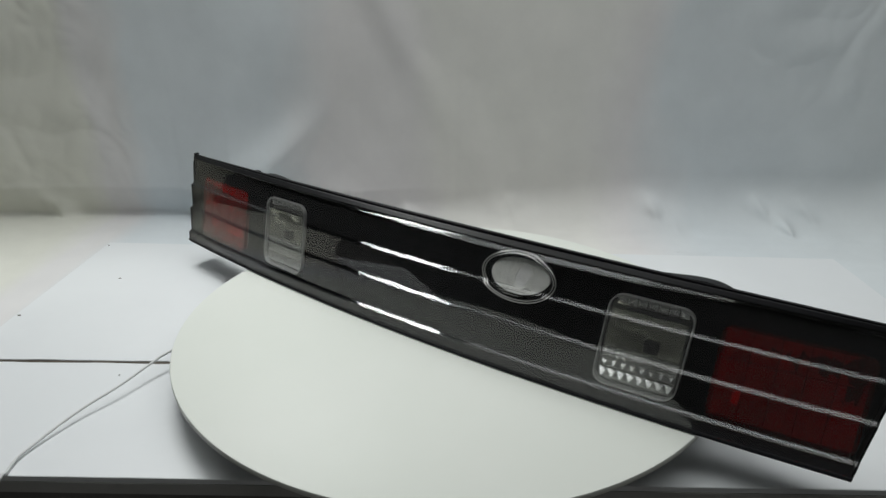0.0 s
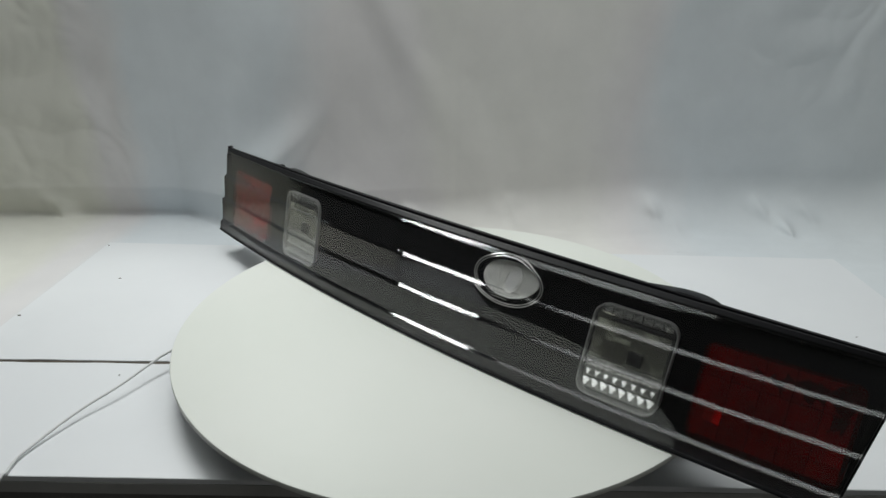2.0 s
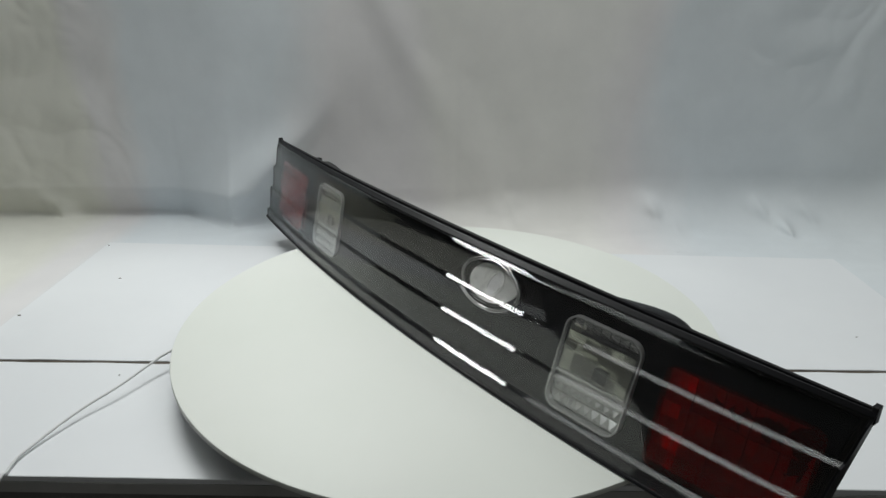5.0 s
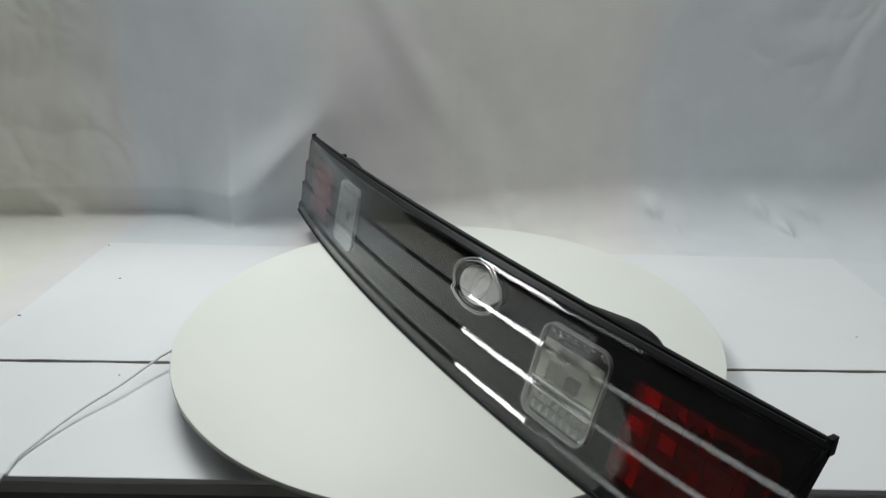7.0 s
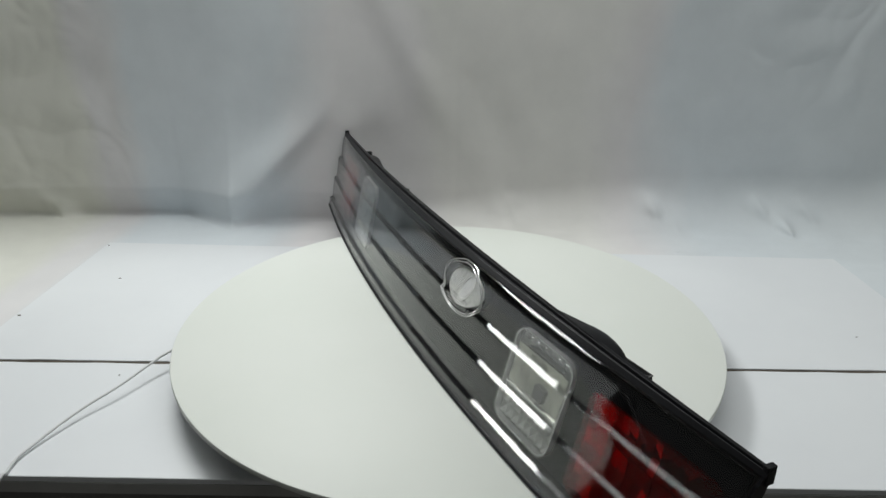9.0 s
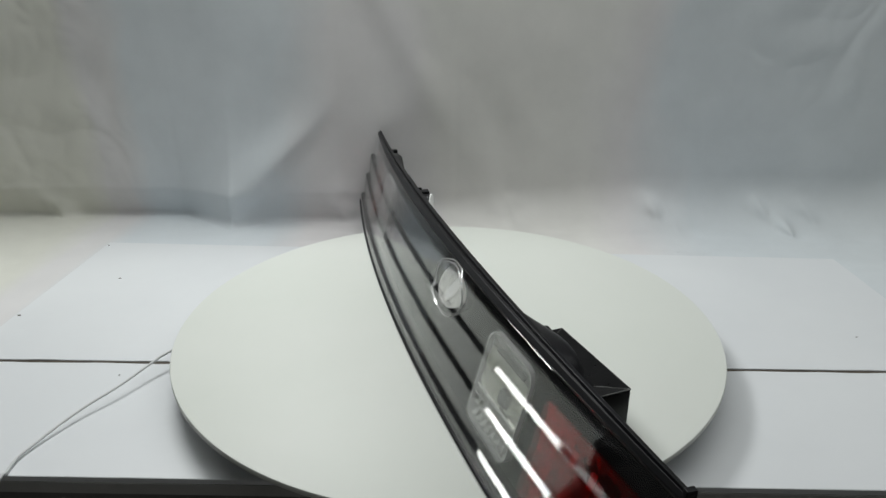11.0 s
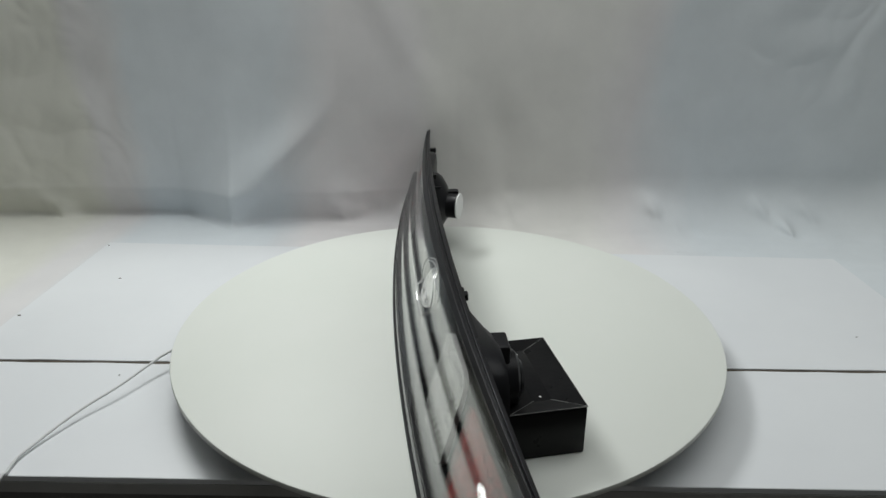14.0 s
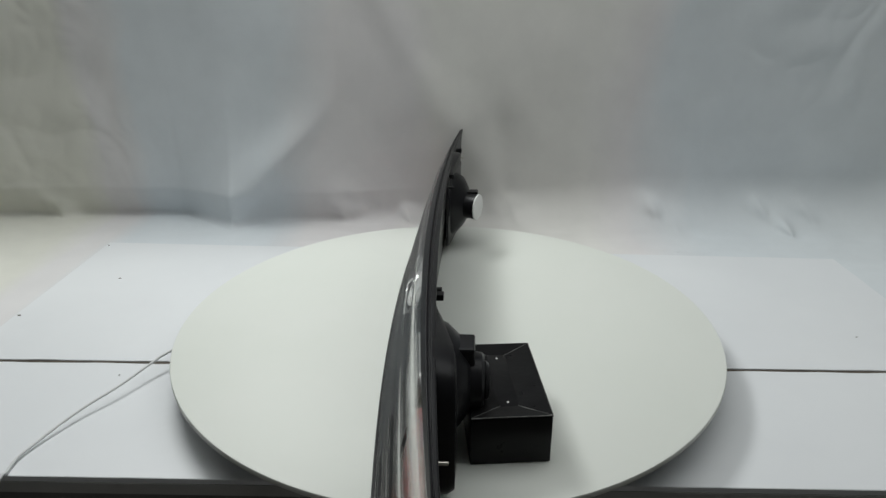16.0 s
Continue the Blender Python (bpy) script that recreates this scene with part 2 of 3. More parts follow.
def backdrop():
    """One sheet of crumpled paper: it lies on the table under the boards, bends up into a wall and comes forward at both sides."""
    bm = bmesh.new()
    nu, nv = 560, 280
    buckles = ((-1.05, 0.014, 0.040, 0.012), (0.53, 0.050, 0.026, 0.009), (0.575, 0.018, 0.026, 0.016), (0.82, 0.046, 0.022, 0.009),
               (0.86, 0.016, 0.022, 0.020), (0.93, 0.045, 0.026, 0.007), (0.18, 0.015, 0.050, 0.010), (-0.25, 0.020, 0.060, 0.010), (-0.10, 0.012, 0.025, 0.010))
    rows = []
    for j in range(nv + 1):
        h = -0.74 + 1.42 * j / nv         # way up the sheet; below 0 it lies on the table
        row = []
        for i in range(nu + 1):
            x = (-1.66 + 3.26 * i / nu) * (1.0 + 0.07 * noise.noise(Vector((h * 3.1, 0.4 if i > nu / 2 else 7.7, 1.0))) + 0.02 * noise.noise(Vector((h * 14, 3.3, i // (nu / 2 + 1)))))
            side = max(0.0, abs(x) - 0.92)
            rad = 0.016 + 0.115 * max(0.0, min(1.0, (x + 0.35) / 0.85))
            yw = 0.685 - 0.30 * side * side - 0.02 * x
            if h < 0:
                y, z = yw - rad + h, 0.0
            elif h < rad * math.pi / 2:
                y, z = yw - rad + rad * math.sin(h / rad), rad * (1 - math.cos(h / rad))
            else:
                y, z = yw, rad + h - rad * math.pi / 2
            up = min(1.0, max(0.0, z / 0.10))
            p = Vector((x * 2.0, z * 1.3, 0.7))
            d = 0.010 * noise.noise(p * 1.3) + 0.005 * noise.noise(Vector((x * 6.0, z * 2.6, 4.7))) + 0.0025 * noise.noise(p * 6)
            d += 0.006 * (0.4 - abs(noise.noise(Vector((x * 3.4 + 5, z * 2.8 + 2, 1.7)))))
            d += 0.0025 * (0.4 - abs(noise.noise(Vector((x * 8.4 + 1, z * 6.2 + 2, 9.7)))))
            # crumpled patches towards both edges
            rough = min(1.0, max(0.0, (-x - 0.78) / 0.12)) + min(1.0, max(0.0, (x - 0.66) / 0.2)) * min(1.0, max(0.0, (z - 0.18) / 0.2))
            if rough > 0:
                w = noise.noise(Vector((x * 5, z * 5, 3.3)))
                d += rough * (0.007 * (0.3 - abs(noise.noise(Vector((x * 9 + 2 * w, z * 7, 0.5))))) + 0.0030 * (0.3 - abs(noise.noise(Vector((x * 21 + w, z * 19 + 2 * w, 5.5))))))
            # the long slanting fold
            qx, qz = x + 0.46, z - 0.145
            along, across = 0.69 * qx + 0.72 * qz, -0.72 * qx + 0.69 * qz
            d -= 0.042 * math.exp(-(across / (0.055 if across > 0 else 0.026)) ** 2 - (along / 0.14) ** 2)
            # folds that hang from above
            d -= 0.011 * math.exp(-((x + 0.12 - 0.53 * (0.475 - z)) / 0.045) ** 2 - ((z - 0.46) / 0.22) ** 2)
            d += 0.007 * math.exp(-((x - 0.16 + 0.10 * z) / 0.030) ** 2 - ((z - 0.22) / 0.14) ** 2)
            d *= up
            if h > -0.10:
                for bx, bz, br, bd in buckles:
                    d -= 2.3 * bd * math.exp(-abs((x - bx + 0.5 * (z - bz)) / br) ** 1.5 - ((z - bz) / br) ** 2) * (1 + 0.8 * noise.noise(Vector((x * 22, z * 22, 6))))
            rise = 0.0
            if -0.16 < h < 0.06:
                rise = max(0.0, 0.006 * noise.noise(Vector((x * 6, h * 12, 2))) + 0.003) * (1 - abs(h + 0.05) / 0.11)
            # the foot of the slanting fold is pulled forward
            off = x + 0.56
            pull = max(0.0, 1.0 + off / 0.15) if off < 0 else 0.62 * math.exp(-off / 0.07) + 0.38 * math.exp(-(off / 0.36) ** 2)
            if h > -0.2:
                d -= 0.105 * pull * math.exp(-z / 0.13) * min(1.0, (h + 0.2) / 0.2)
            # towards its other end the sheet hangs over its foot in a sharp fold
            d -= 0.036 * max(0.0, min(1.0, (0.02 - x) / 0.3)) * min(1.0, z / 0.085)
            row.append(bm.verts.new((x, y + d, TABLE - 0.0085 + z + rise)))
        rows.append(row)
    for p, q in zip(rows, rows[1:]):
        for i in range(nu):
            bm.faces.new((p[i], p[i + 1], q[i + 1], q[i]))
    ob = part("paper_backdrop", bm, M_PAPER, smooth=60)
    so = ob.modifiers.new("thickness", "SOLIDIFY")
    so.thickness, so.offset = 0.0005, 1
    tagged(ob, "creased white paper backdrop sweeping up behind the table", "backdrop", kind="structure")


backdrop()


def specks():
    for x, y, r in ((-0.702, 0.266, 0.0022), (-0.818, 0.098, 0.0026), (-0.533, -0.103, 0.0014), (0.736, 0.033, 0.0013), (-0.815, 0.452, 0.0018)):
        bm = bmesh.new()
        bmesh.ops.create_icosphere(bm, subdivisions=2, radius=r, matrix=Matrix.Translation((x, y, TABLE + 0.0004)) @ Matrix.Diagonal((1.6, 0.8, 0.35, 1)))
        tagged(part("dirt_speck", bm, M_EDGE), "tiny dark crumb of dirt on the white board", "dirt", group="specks on the boards")


specks()


def power_cord():
    pts = []
    ctrl = [(-0.60, -0.47, TABLE - 0.10), (-0.571, -0.362, TABLE + 0.002), (-0.573, -0.335, TABLE + 0.003), (-0.575, -0.309, TABLE + 0.004), (-0.568, -0.2815, TABLE + 0.005), (-0.555, -0.2475, TABLE + 0.008), (-0.535, -0.206, TABLE + 0.012), (-0.5035, -0.1545, TABLE + 0.017), (-0.4795, -0.105, TABLE + 0.022), (-0.459, -0.072, TABLE + 0.026), (-0.40, 0.0, TABLE + 0.03), (-0.215, 0.06, TABLE + 0.015)]
    for i in range(len(ctrl) - 1):
        p0, p1, p2, p3 = (Vector(ctrl[max(0, min(len(ctrl) - 1, k))]) for k in (i - 1, i, i + 1, i + 2))
        for k in range(8):
            s = k / 8
            pts.append(0.5 * (2 * p1 + (p2 - p0) * s + (2 * p0 - 5 * p1 + 4 * p2 - p3) * s * s + (3 * p1 - p0 - 3 * p2 + p3) * s ** 3))
    ob = part("power_cord", tube(pts, 0.0021), M_CORD, smooth=60)
    tagged(ob, "thin white power cord running under the turntable", "cable")


power_cord()


# ---- turntable ----
def turntable():
    stand = new("turntable_stand")
    part("base_plate", lathe([(0.20, TABLE), (0.21, TABLE + 0.003), (0.21, TABLE + 0.018), (0.20, TABLE + 0.021)]), M_DARK, stand, smooth=40)
    part("spindle", lathe([(0.09, TABLE + 0.021), (0.09, -0.0125)]), M_DARK, stand, smooth=40)
    tagged(stand, "dark motor stand under the white turntable", "stand")
    disc = new("turntable")
    part("top", lathe([(R - 0.004, -0.0095), (R - 0.0012, -0.009), (R, -0.0075), (R, -0.0018), (R - 0.0006, -0.0005), (R - 0.002, 0.0), (R * 0.5, 0.0), (0.02, 0.0)], 160), M_DISC, disc, smooth=40)
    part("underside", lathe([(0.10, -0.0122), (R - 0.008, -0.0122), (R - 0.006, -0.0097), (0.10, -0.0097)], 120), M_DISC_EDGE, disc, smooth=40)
    tagged(disc, "round white matt turntable plate", "turntable")
    return disc


TABLE_DISC = turntable()

# ---- the lamp bar ----
U0 = -0.062                   # middle of the bar, in turntable radii
LAMP_V = 0.10


def bow(dv, w):
    """How far the bar falls back towards its ends: more at the front than at the back edge."""
    return (0.027 + 0.019 * min(1.0, max(0.0, (dv - 0.03) / 0.06))) * w * w


def at(s, dv, z):
    """A point of the bar: s from -1 to 1 along it, dv forward, z up (in turntable radii), to metres in the bar's space."""
    u = s * (1.432 + 0.06 * z / 0.39)
    z = z + 0.009 * (1 - s * s) * max(0.0, z / 0.39) ** 3
    return Vector((u * R, -(dv - bow(dv, u) - LAMP_V) * R, z * R))


def atu(u, dv, z):
    """The same with the place along the bar given from the turntable's axis."""
    w = u - U0
    return Vector((w * R, -(dv - bow(dv, w) - LAMP_V) * R, z * R))


def sweep(profile, s0=-1.0, s1=1.0, n=96, closed=True, caps=True):
    bm = bmesh.new()
    rings = []
    for i in range(n + 1):
        s = s0 + (s1 - s0) * i / n
        rings.append([bm.verts.new(at(s, dv, z)) for dv, z in profile])
    k = len(profile)
    for p, q in zip(rings, rings[1:]):
        for j in range(k if closed else k - 1):
            bm.faces.new((p[j], p[(j + 1) % k], q[(j + 1) % k], q[j]))
    if caps and closed:
        bm.faces.new(rings[0])
        bm.faces.new(rings[-1])
    return bm


COVER = fillet([(0.074, 0.3815), (0.0945, 0.366), (0.1145, 0.270), (0.1300, 0.2638), (0.1475, 0.162), (0.1630, 0.1558), (0.1810, 0.052), (0.1960, 0.0458), (0.202, 0.014)],
               [0, 0.016, 0.0020, 0.0038, 0.0020, 0.0038, 0.0020, 0.0038, 0], 8)
PANEL_LINE = ((0.048, 0.366), (0.136, 0.016))     # the black panel behind the cover


def plane_dv(z, proud=0.0):
    (a, za), (b, zb) = PANEL_LINE
    return a + (b - a) * (za - z) / (za - zb) + proud


def round_rect(w, h, r, n=6):
    pts = []
    for cx, cy, a0 in ((w - r, h - r, 0), (-w + r, h - r, 90), (-w + r, -h + r, 180), (w - r, -h + r, 270)):
        for k in range(n + 1):
            a = radians(a0 + 90 * k / n)
            pts.append((cx + r * math.cos(a), cy + r * math.sin(a)))
    return pts


def on_panel(u, z, proud):
    return atu(u, plane_dv(z, proud), z)


def plate(outline, uc, zc, p0, p1, hole=None, shear=0.0, bm=None, lean=0.0):
    """A plate of that outline on the panel, from proud p0 to p1, with its rim; hole: an inner outline of as many points; lean: how much it faces upward."""
    bm = bm or bmesh.new()

    def ring(o, p):
        return [bm.verts.new(on_panel(uc + a + shear * b, zc + b, p - lean * b)) for a, b in o]
    n = len(outline)
    back, front = ring(outline, p0), ring(outline, p1)
    for k in range(n):
        bm.faces.new((back[k], back[(k + 1) % n], front[(k + 1) % n], front[k]))
    if hole:
        hb, hf = ring(hole, p0), ring(hole, p1)
        for k in range(n):
            j = (k + 1) % n
            bm.faces.new((hb[k], hf[k], hf[j], hb[j]))
            bm.faces.new((front[k], front[j], hf[j], hf[k]))
            bm.faces.new((back[k], hb[k], hb[j], back[j]))
    else:
        bm.faces.new(front)
        bm.faces.new(back)
    return bm


def pyramid(bm, u, z, w, h, p0, p1, tip=(0.0, 0.0), inset=0.25):
    """A faceted optic on the panel."""
    base = [bm.verts.new(on_panel(u + a * w, z + b * h, p0)) for a, b in ((-0.5, -0.5), (0.5, -0.5), (0.5, 0.5), (-0.5, 0.5))]
    top = [bm.verts.new(on_panel(u + (a * inset + tip[0]) * w, z + (b * inset + tip[1]) * h, p1)) for a, b in ((-0.5, -0.5), (0.5, -0.5), (0.5, 0.5), (-0.5, 0.5))]
    for k in range(4):
        j = (k + 1) % 4
        bm.faces.new((base[k], base[j], top[j], top[k]))
    bm.faces.new(top)


def cover_dv(z):
    """How far forward the outside of the clear cover lies at that height."""
    z = min(z, COVER[0][1])
    for (a, za), (b, zb) in zip(COVER, COVER[1:]):
        if za >= z >= zb and za > zb:
            return a + (b - a) * (za - z) / (za - zb)
    return COVER[-1][0]


def facet_field(name, uc, zc, w, h, cols, rows, p0, deep, shear, mat, parent, seed, bowl=0.0):
    """A reflector broken into tilted mirror facets, each a block of its own with a slanting face."""
    rnd = random.Random(seed)
    for i in range(cols):
        for j in range(rows):
            a0, a1 = -w + 2 * w * i / cols + 0.0002, -w + 2 * w * (i + 1) / cols - 0.0002
            b0, b1 = -h + 2 * h * j / rows + 0.0002, -h + 2 * h * (j + 1) / rows - 0.0002
            tilt_u, tilt_z, mid = rnd.uniform(-1, 1), rnd.uniform(-1, 1), rnd.uniform(0.35, 0.65)
            bm = bmesh.new()
            ring = ((a0, b0, -1, -1), (a1, b0, 1, -1), (a1, b1, 1, 1), (a0, b1, -1, 1))
            low = [bm.verts.new(on_panel(uc + a + shear * b, zc + b, p0)) for a, b, _, _ in ring]
            top = [bm.verts.new(on_panel(uc + a + shear * b, zc + b, p0 + deep * (mid + 0.15 * (tilt_u * sa + tilt_z * sb)) + bowl * ((a / w) ** 2 + (b / h) ** 2))) for a, b, sa, sb in ring]
            for k in range(4):
                bm.faces.new((low[k], low[(k + 1) % 4], top[(k + 1) % 4], top[k]))
            bm.faces.new(top)
            bm.faces.new(low)
            part(name, bm, mat, parent)


def reverse_light(bar, uc, mirror):
    w, h, zc = 0.128, 0.142, 0.182
    shear = 0.05 * mirror
    lens = part("reverse_lens", plate(round_rect(w, h, 0.042), uc, zc, 0.0215, 0.0245, shear=shear), M_CLEAR, bar, "clear ribbed reversing lens", smooth=30)
    part("lens_rim", plate(round_rect(w, h, 0.042), uc, zc, 0.004, 0.021, round_rect(w - 0.0045, h - 0.0045, 0.039), shear), M_RIM, lens, smooth=30)
    part("reflector_tray", plate(round_rect(w - 0.010, h - 0.010, 0.035), uc, zc, 0.0015, 0.0035, shear=shear), M_TRAY, lens, smooth=30)
    # upper prisms
    for k in range(7):
        bm = bmesh.new()
        pyramid(bm, uc + (k - 3) * 0.031 + shear * 0.115, zc + 0.119, 0.029, 0.026, 0.004, 0.0150, (-0.12, 0.20), 0.10)
        part("prism", bm, M_PRISM, lens)
    # lower prisms: one row of small and two of large ones
    for dz, hh, cols, tall in ((-0.043, 0.018, 12, 0.009), (-0.078, 0.034, 8, 0.017), (-0.114, 0.032, 8, 0.017)):
        pitch = 0.232 / cols
        for k in range(cols):
            bm = bmesh.new()
            pyramid(bm, uc + (k - (cols - 1) / 2) * pitch + shear * dz, zc + dz, pitch * 0.97, hh * 0.97, 0.004, 0.004 + tall, (0.12, -0.10), 0.06)
            part("prism", bm, M_PRISM, lens)
    for dz, half in ((-0.029, 0.0026), (-0.056, 0.0022)):
        part("ledge_bar", plate(round_rect(w - 0.012, half, 0.002, 3), uc + shear * dz, zc + dz, 0.004, 0.019, shear=shear), M_PRISM, lens)
    part("slot", plate(round_rect(0.078, 0.0032, 0.003, 3), uc + 0.012, zc + 0.099, 0.004, 0.0195), M_BLACK, lens)
    # tilted mirrors round the bulb
    facet_field("mirror_facet", uc + shear * 0.034, zc + 0.034, 0.112, 0.058, 6, 4, 0.004, 0.012, shear, M_CHROME, lens, 5, 0.002)
    part("bulb_socket", plate(round_rect(0.022, 0.019, 0.004, 3), uc + 0.026, zc + 0.004, 0.004, 0.0185), M_BLACK, lens)
    part("bulb_shield", plate(round_rect(0.034, 0.014, 0.004, 3), uc - 0.012, zc + 0.070, 0.006, 0.0185, lean=0.25), M_CHROME, lens)


def red_light(bar, u0, u1, mirror):
    uc, w = (u0 + u1) / 2, (u1 - u0) / 2
    zc, h = 0.175, 0.138
    lens = part("red_lens", plate(round_rect(w, h, 0.03), uc, zc, 0.001, 0.004), M_REDDEEP, bar, "deep red tail light lens", smooth=30)
    cols, rows = 5, 3
    cw, ch = 2 * (w - 0.010) / cols, 2 * (h - 0.010) / rows
    for i in range(cols):
        for j in range(rows):
            # each chamber is a small bowl of facets with a dark divider round it
            facet_field("red_facet", uc - w + 0.010 + (i + 0.5) * cw, zc - h + 0.010 + (j + 0.5) * ch, cw * 0.485, ch * 0.485, 3, 2, 0.0042, 0.013, 0.0, M_RED, lens, 31 + i * 7 + j, 0.004)
    part("red_front", plate(round_rect(w, h, 0.03), uc, zc, 0.0245, 0.0265), M_REDCLEAR, lens, "translucent red front lens", smooth=30)


def ellipse(a, b, n=56):
    return [(a * math.cos(2 * math.pi * k / n), b * math.sin(2 * math.pi * k / n)) for k in range(n)]


def cover_line(bm, uc, zc, a, b, width, tall, n=96):
    """A fine raised oval line moulded on the clear cover; it steps out where the cover does."""
    rings = []
    for k in range(n):
        ca, sa = math.cos(2 * math.pi * k / n), math.sin(2 * math.pi * k / n)
        row = []
        for f, p in ((-0.5, -0.001), (-0.25, tall), (0.25, tall), (0.5, -0.001)):
            u, z = uc + (a + f * width) * ca, zc + (b + f * width) * sa
            row.append(bm.verts.new(atu(u, cover_dv(z) + p, z)))
        rings.append(row)
    for k in range(n):
        p, q = rings[k], rings[(k + 1) % n]
        for j in range(4):
            bm.faces.new((p[j], p[(j + 1) % 4], q[(j + 1) % 4], q[j]))
    return bm


def badge(bar, uc, zc):
    """The oval insert: moulded lines on the cover, a black collar, a ribbed silver dish and a round hub."""
    ring = part("oval_bezel", cover_line(bmesh.new(), uc, zc, 0.1335, 0.0775, 0.0036, 0.0016), M_LINE, bar, "fine clear oval line moulded on the cover", smooth=30)
    part("bezel_step", cover_line(bmesh.new(), uc, zc, 0.1255, 0.0705, 0.0028, 0.0012), M_LINE, ring, smooth=30)
    part("inner_bezel", plate(ellipse(0.118, 0.064), uc, zc, 0.002, 0.0215, ellipse(0.1065, 0.0535)), M_BLACK, ring, smooth=30)
    part("dish", plate(ellipse(0.106, 0.053), uc, zc, 0.018, 0.026, lean=0.45), M_SILVER, ring, "ribbed silver oval dish", smooth=30)
    for k in range(-12, 13):
        x = 0.012 + k * 0.0085
        if abs(k) < 4 or abs(x) > 0.101:
            continue
        hh = 0.049 * math.sqrt(max(0.0, 1 - (x / 0.104) ** 2))
        part("rib", plate([(0.0022, hh), (0.0, hh), (-0.0022, hh), (-0.0022, -hh), (0.0, -hh), (0.0022, -hh)], uc + x, zc, 0.0262, 0.0278, lean=0.45), M_SILVER, ring)
    part("hub_ring", plate(ellipse(0.033, 0.038, 32), uc + 0.012, zc, 0.0262, 0.031, ellipse(0.026, 0.031, 32), lean=0.45), M_SILVER, ring, smooth=30)
    part("hub", plate(ellipse(0.0245, 0.0295, 32), uc + 0.012, zc, 0.0262, 0.030, lean=0.55), M_WHITE, ring, "round bright hub", smooth=30)
    for k in range(4):
        zz = zc - 0.034 - 0.0075 * k
        bm = bmesh.new()
        half = 0.066 - 0.012 * k
        ends = [atu(uc - 0.012 + half * (2 * i / 12 - 1), cover_dv(zz) + 0.0008, zz) for i in range(13)]
        part("moulded_line", tube(ends, 0.0005, 5, bm), M_LINE, ring, smooth=60)


def rear_boss(bar, uc, side):
    """A bulb housing on the back: a bulged plate that rises to its outer end, a stepped round boss, a block and the bulb cap."""
    back = 0.034
    o = []
    for k in range(48):
        a = 2 * math.pi * k / 48
        ca, sa = math.cos(a), math.sin(a)
        pa, pb = 0.235 * math.copysign(abs(ca) ** 0.5, ca), math.copysign(abs(sa) ** 0.4, sa)
        o.append((pa, (0.196 + 0.085 * side * pa) * pb if pb > 0 else 0.185 * pb))
    bm = bmesh.new()
    rings = []
    flare = 0.044 if side > 0 else 0.028
    for f, g in ((1.0, 0.0), (0.99, 0.65), (0.95, 0.92), (0.78, 1.0)):
        rings.append([bm.verts.new(atu(uc + a * f, back - g * (0.014 + flare * min(1.0, max(0.0, (side * a + 0.16) / 0.26))), 0.205 + b * f)) for a, b in o])
    for p, q in zip(rings, rings[1:]):
        for k in range(48):
            bm.faces.new((p[k], p[(k + 1) % 48], q[(k + 1) % 48], q[k]))
    bm.faces.new(rings[0])
    bm.faces.new(rings[-1])
    housing = part("rear_housing", bm, M_BLACK, bar, "black moulded bulb housing", smooth=35)
    c = atu(uc - 0.06 * side, 0.012, 0.205)
    m = Matrix.Translation(c) @ pose(0, 0, 0, 0, 0, 0 if side > 0 else -22) @ pose(0, 0, 0, -90, 0, 0)

    def rr(prof):
        return [(r * R, z * R) for r, z in prof]
    part("boss", lathe(rr([(0.160, 0.0), (0.152, 0.018), (0.122, 0.050), (0.092, 0.072), (0.078, 0.080), (0.075, 0.110), (0.066, 0.117)] if side > 0 else [(0.150, 0.0), (0.140, 0.018), (0.105, 0.045), (0.076, 0.060), (0.059, 0.072), (0.057, 0.095), (0.060, 0.121)]), 40, m), M_BLACK, housing, smooth=35)
    part("bulb_cap", lathe(rr([(0.050, 0.118), (0.061, 0.1215), (0.061, 0.127), (0.056, 0.1295), (0.008, 0.1305)] if side < 0 else [(0.050, 0.112), (0.052, 0.122), (0.044, 0.130), (0.008, 0.133)]), 32, m), M_WHITE if side < 0 else M_BLACK, housing, "round bulb cap", smooth=35)
    if side > 0:
        part("block", box(c.x - 0.020, c.x + 0.018, c.y - 0.006, c.y + 0.041, c.z + 0.020, c.z + 0.053, 0.003), M_BLACK, housing)
    else:
        part("block", box(c.x - 0.010, c.x + 0.010, c.y + 0.024, c.y + 0.052, c.z + 0.022, c.z + 0.030, 0.0012), M_BLACK, housing)


def stud(bar, u, dv, z, length=0.015):
    m = Matrix.Translation(atu(u, dv, z)) @ pose(0, 0, 0, -90, 0, 0)
    part("stud", lathe([(0.0022, 0), (0.0022, length - 0.001), (0.0016, length)], 10, m), M_STEEL, bar, "bright steel fixing stud", smooth=40)


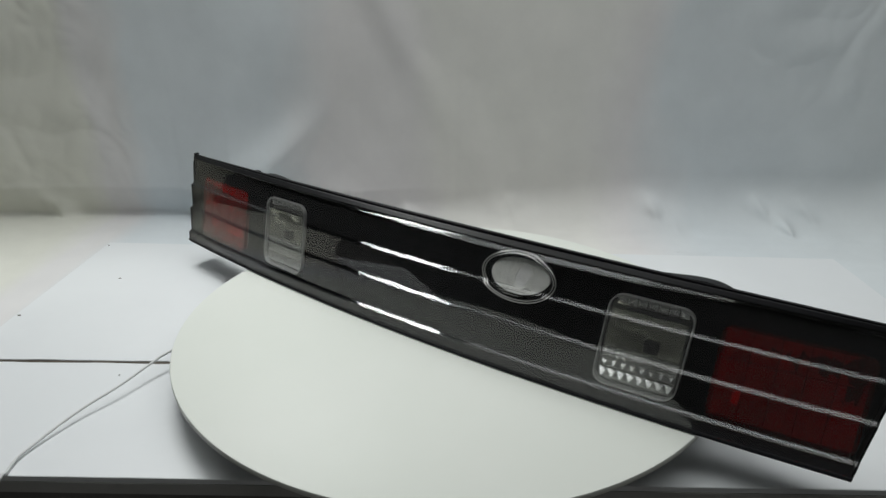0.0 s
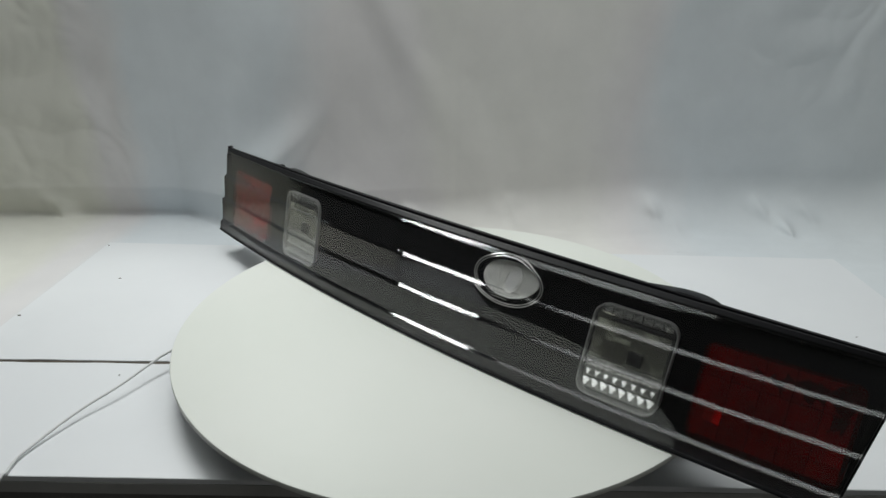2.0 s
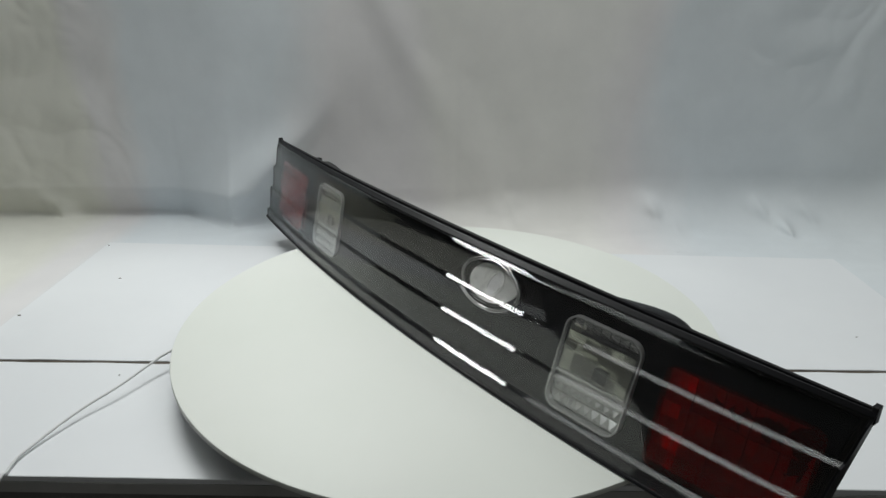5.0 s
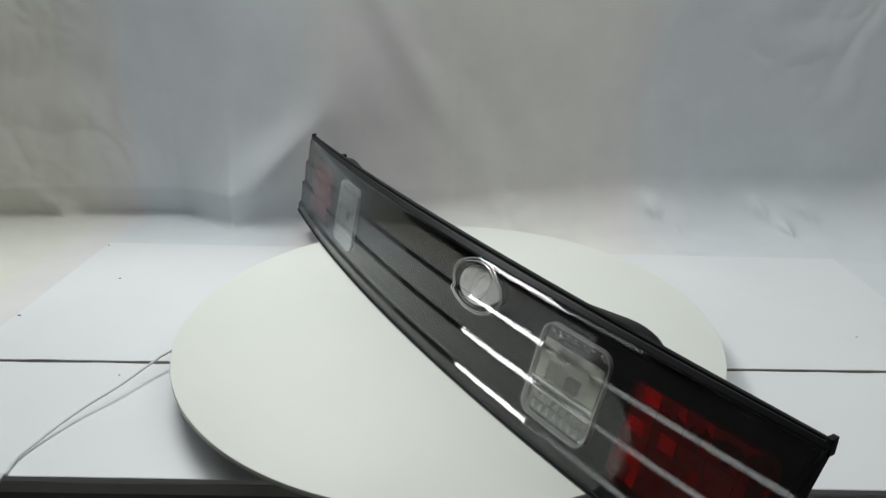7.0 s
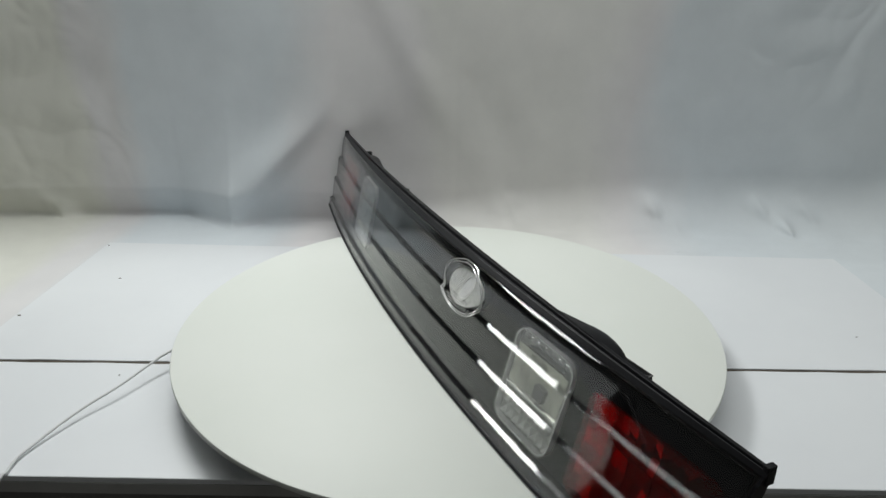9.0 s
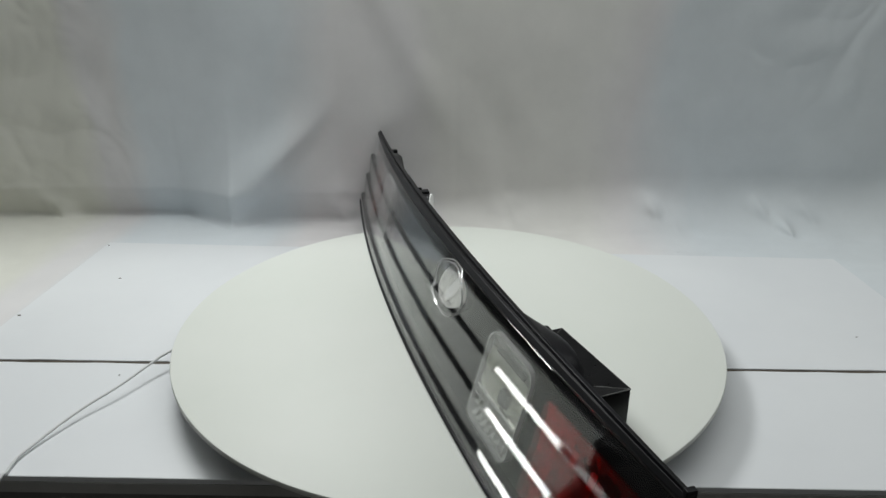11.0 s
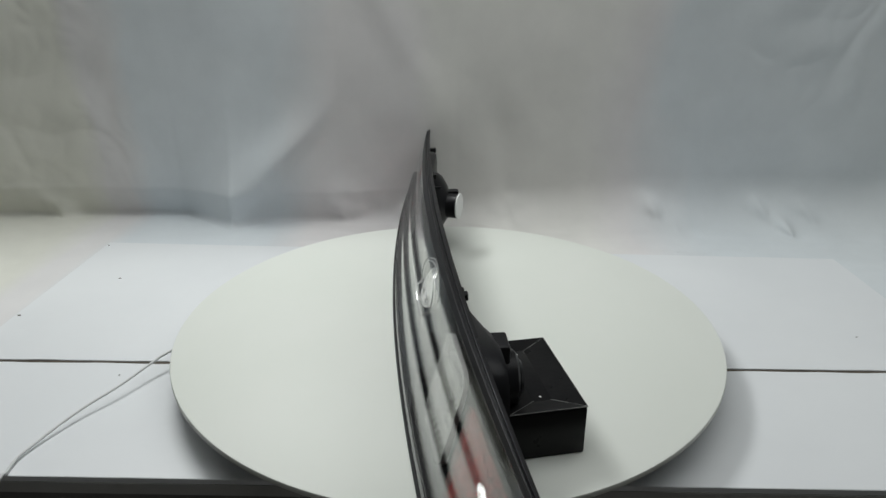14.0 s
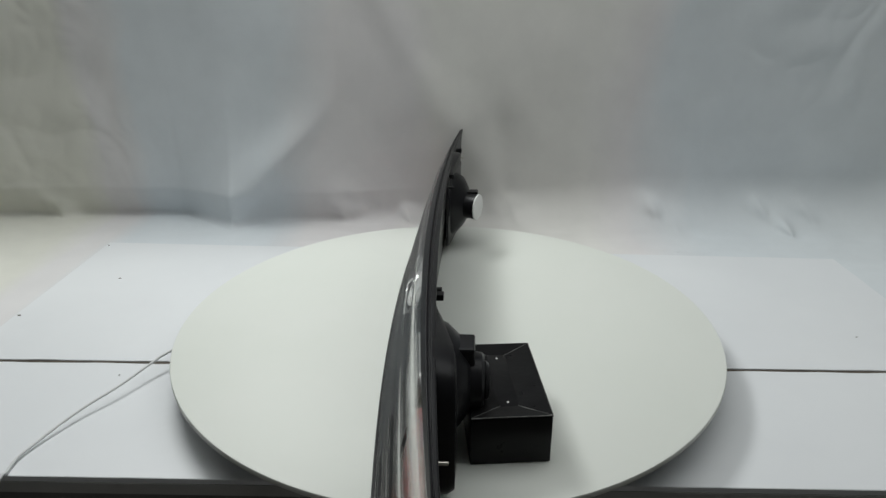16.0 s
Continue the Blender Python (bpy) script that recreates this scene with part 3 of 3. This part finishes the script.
def lamp_bar():
    bar = new("tail_light_bar")
    thick = 0.005
    shell = COVER + [(dv - thick, z - (0.004 if i == len(COVER) - 1 else 0.0)) for i, (dv, z) in reversed(list(enumerate(COVER)))]
    part("clear_cover", sweep(shell, -0.996, 0.996, 128), M_COVER, bar, "glossy clear stepped front cover", smooth=50)
    # inner panel
    part("inner_panel", sweep([(0.048, 0.366), (0.136, 0.016), (0.128, 0.016), (0.041, 0.366)], -0.985, 0.985, 64), M_PANEL, bar, "black panel behind the clear cover", smooth=40)
    # housing: a tray with rolled top edge and bottom lip
    tray = fillet([(0.070, 0.375), (0.074, 0.385), (0.058, 0.396), (0.052, 0.397), (0.051, 0.390), (0.041, 0.390), (0.040, 0.400), (0.024, 0.400), (0.025, 0.378), (0.029, 0.372), (0.055, 0.020), (0.060, -0.002),
                   (0.202, -0.002), (0.210, 0.006), (0.205, 0.0135), (0.062, 0.0135), (0.036, 0.372)],
                  [0, 0.002, 0.006, 0.003, 0.002, 0.002, 0.003, 0.003, 0.004, 0.01, 0.006, 0.006, 0.004, 0.003, 0.003, 0], 2)
    part("housing", sweep(tray, -1.0, 1.0, 96), M_BLACK, bar, "black plastic rear housing", smooth=45)
    endcap = [(dv - 0.0004, z) for dv, z in COVER] + [(0.055, 0.014), (0.022, 0.386)]
    part("end_cap", sweep(endcap, -1.0, -0.9962, 1), M_BLACK, bar, smooth=30)
    part("end_cap", sweep(endcap, 0.9962, 1.0, 1), M_BLACK, bar, smooth=30)
    reverse_light(bar, 0.778, 1)
    reverse_light(bar, -0.808, -1)
    red_light(bar, 0.985, 1.365, 1)
    red_light(bar, -1.455, -1.080, -1)
    badge(bar, 0.352, 0.306)
    rear_boss(bar, 0.79, 1)
    rear_boss(bar, -0.82, -1)
    for u, dv, z in ((0.95, 0.036, 0.360), (1.06, 0.030, 0.20), (1.16, 0.028, 0.13), (-1.09, 0.036, 0.360), (-1.16, 0.030, 0.20), (-1.26, 0.030, 0.30)):
        stud(bar, u, dv, z)
    for u in (-0.66, 0.56):
        c = atu(u, 0.022, 0.374)
        part("clip", box(c.x - 0.006, c.x + 0.006, c.y - 0.006, c.y + 0.008, c.z - 0.006, c.z + 0.003, 0.001), M_BLACK, bar)
        part("clip", box(c.x - 0.022, c.x - 0.014, c.y - 0.004, c.y + 0.005, c.z - 0.008, c.z + 0.001, 0.001), M_BLACK, bar)
    for u, w, h in ((-1.08, 0.012, 0.010), (-1.00, 0.006, 0.006), (-0.45, 0.005, 0.005)):
        c = atu(u, 0.012, 0.388)
        part("rear_tab", box(c.x - w / 2, c.x + w / 2, c.y - 0.005, c.y + 0.008, c.z - 0.006, c.z - 0.006 + h, 0.0012), M_BLACK, bar)
    for s in (-0.995, 0.995):
        c = at(s, 0.031, 0.400)
        part("corner_lug", box(c.x - 0.003, c.x + 0.003, c.y - 0.004, c.y + 0.006, c.z - 0.016, c.z + 0.003, 0.001), M_BLACK, bar)
    for u in (0.50, 1.20):
        c = atu(u, 0.078, 0.379)
        bm = bmesh.new()
        bmesh.ops.create_icosphere(bm, subdivisions=2, radius=0.0016, matrix=Matrix.Translation(c))
        part("moulding_pip", bm, M_CLEAR, bar, smooth=60)
    tagged(bar, "long black car tail light bar with glossy clear cover", "tail light")
    return bar


BAR = lamp_bar()


# ---- the carton that props the bar ----
def carton():
    ob = new("black_carton")
    x0, x1, y0, y1, z1 = -0.0836, 0.0836, -0.0489, 0.0489, 0.0685
    bm = box(x0, x1, y0, y1, 0.0005, z1 - 0.003, 0.0015)
    body = part("carton_body", bm, M_CARD, ob, smooth=30)
    ridge = 0.050
    flaps = (((x0, y0), (x1, y0), (ridge, 0), (-ridge, 0)), ((x1, y1), (x0, y1), (-ridge, 0), (ridge, 0)), ((x1, y0), (x1, y1), (ridge, 0)), ((x0, y1), (x0, y0), (-ridge, 0)))
    for f in flaps:
        b = bmesh.new()
        cx, cy = sum(p[0] for p in f) / len(f), sum(p[1] for p in f) / len(f)
        vs = []
        for dz in (-0.0022, 0.0):
            vs.append([b.verts.new((cx + (px - cx) * 0.988, cy + (py - cy) * 0.988, (z1 if abs(py) > 0.001 or abs(px) > 0.07 else z1 - 0.004) + dz)) for px, py in f])
        n = len(f)
        for k in range(n):
            b.faces.new((vs[0][k], vs[0][(k + 1) % n], vs[1][(k + 1) % n], vs[1][k]))
        b.faces.new(vs[0])
        b.faces.new(vs[1])
        part("top_flap", b, M_CARD, ob)
    for p, q in (((x0, y0), (-ridge, 0)), ((x0, y1), (-ridge, 0)), ((x1, y0), (ridge, 0)), ((x1, y1), (ridge, 0)), ((-ridge, 0), (ridge, 0)), ((x1, y0), (x1, y1)), ((x0, y1), (x1, y1))):
        ends = [Vector((px * 0.996, py * 0.996, z1 - (0.0005 if abs(py) > 0.001 else 0.0045))) for px, py in (p, q)]
        part("fold_edge", tube([ends[0].lerp(ends[1], k / 3) for k in range(4)], 0.0007, 6), M_FOLD, ob, smooth=60)
    for sx in (-1, 1):
        b = bmesh.new()
        bmesh.ops.create_icosphere(b, subdivisions=2, radius=0.0018, matrix=Matrix.Translation((sx * ridge, 0, z1 - 0.0035)) @ Matrix.Diagonal((1.3, 1, 0.5, 1)))
        part("worn_tip", b, M_SILVER, ob, smooth=60)
    tagged(ob, "small glossy black carton with folded top flaps", "box")
    return ob


CARTON = carton()


def motions():
    times = [i * 0.5 for i in range(33)]

    def spun(x, y, turn):
        rows = []
        for t in times:
            a = radians(SPIN * t)
            rows.append((t, pose(x * math.cos(a) - y * math.sin(a), x * math.sin(a) + y * math.cos(a), 0, 0, 0, turn + SPIN * t)))
        return rows
    a = radians(A0)
    walk(TABLE_DISC, spun(0, 0, 0))
    u, v = U0 * R, LAMP_V * R
    walk(BAR, spun(u * math.cos(a) + v * math.sin(a), u * math.sin(a) - v * math.cos(a), A0))
    u, v = 0.6357 * R, -0.170 * R
    a = radians(-35.0)
    walk(CARTON, spun(u * math.cos(a) + v * math.sin(a), u * math.sin(a) - v * math.cos(a), -29.5))


motions()
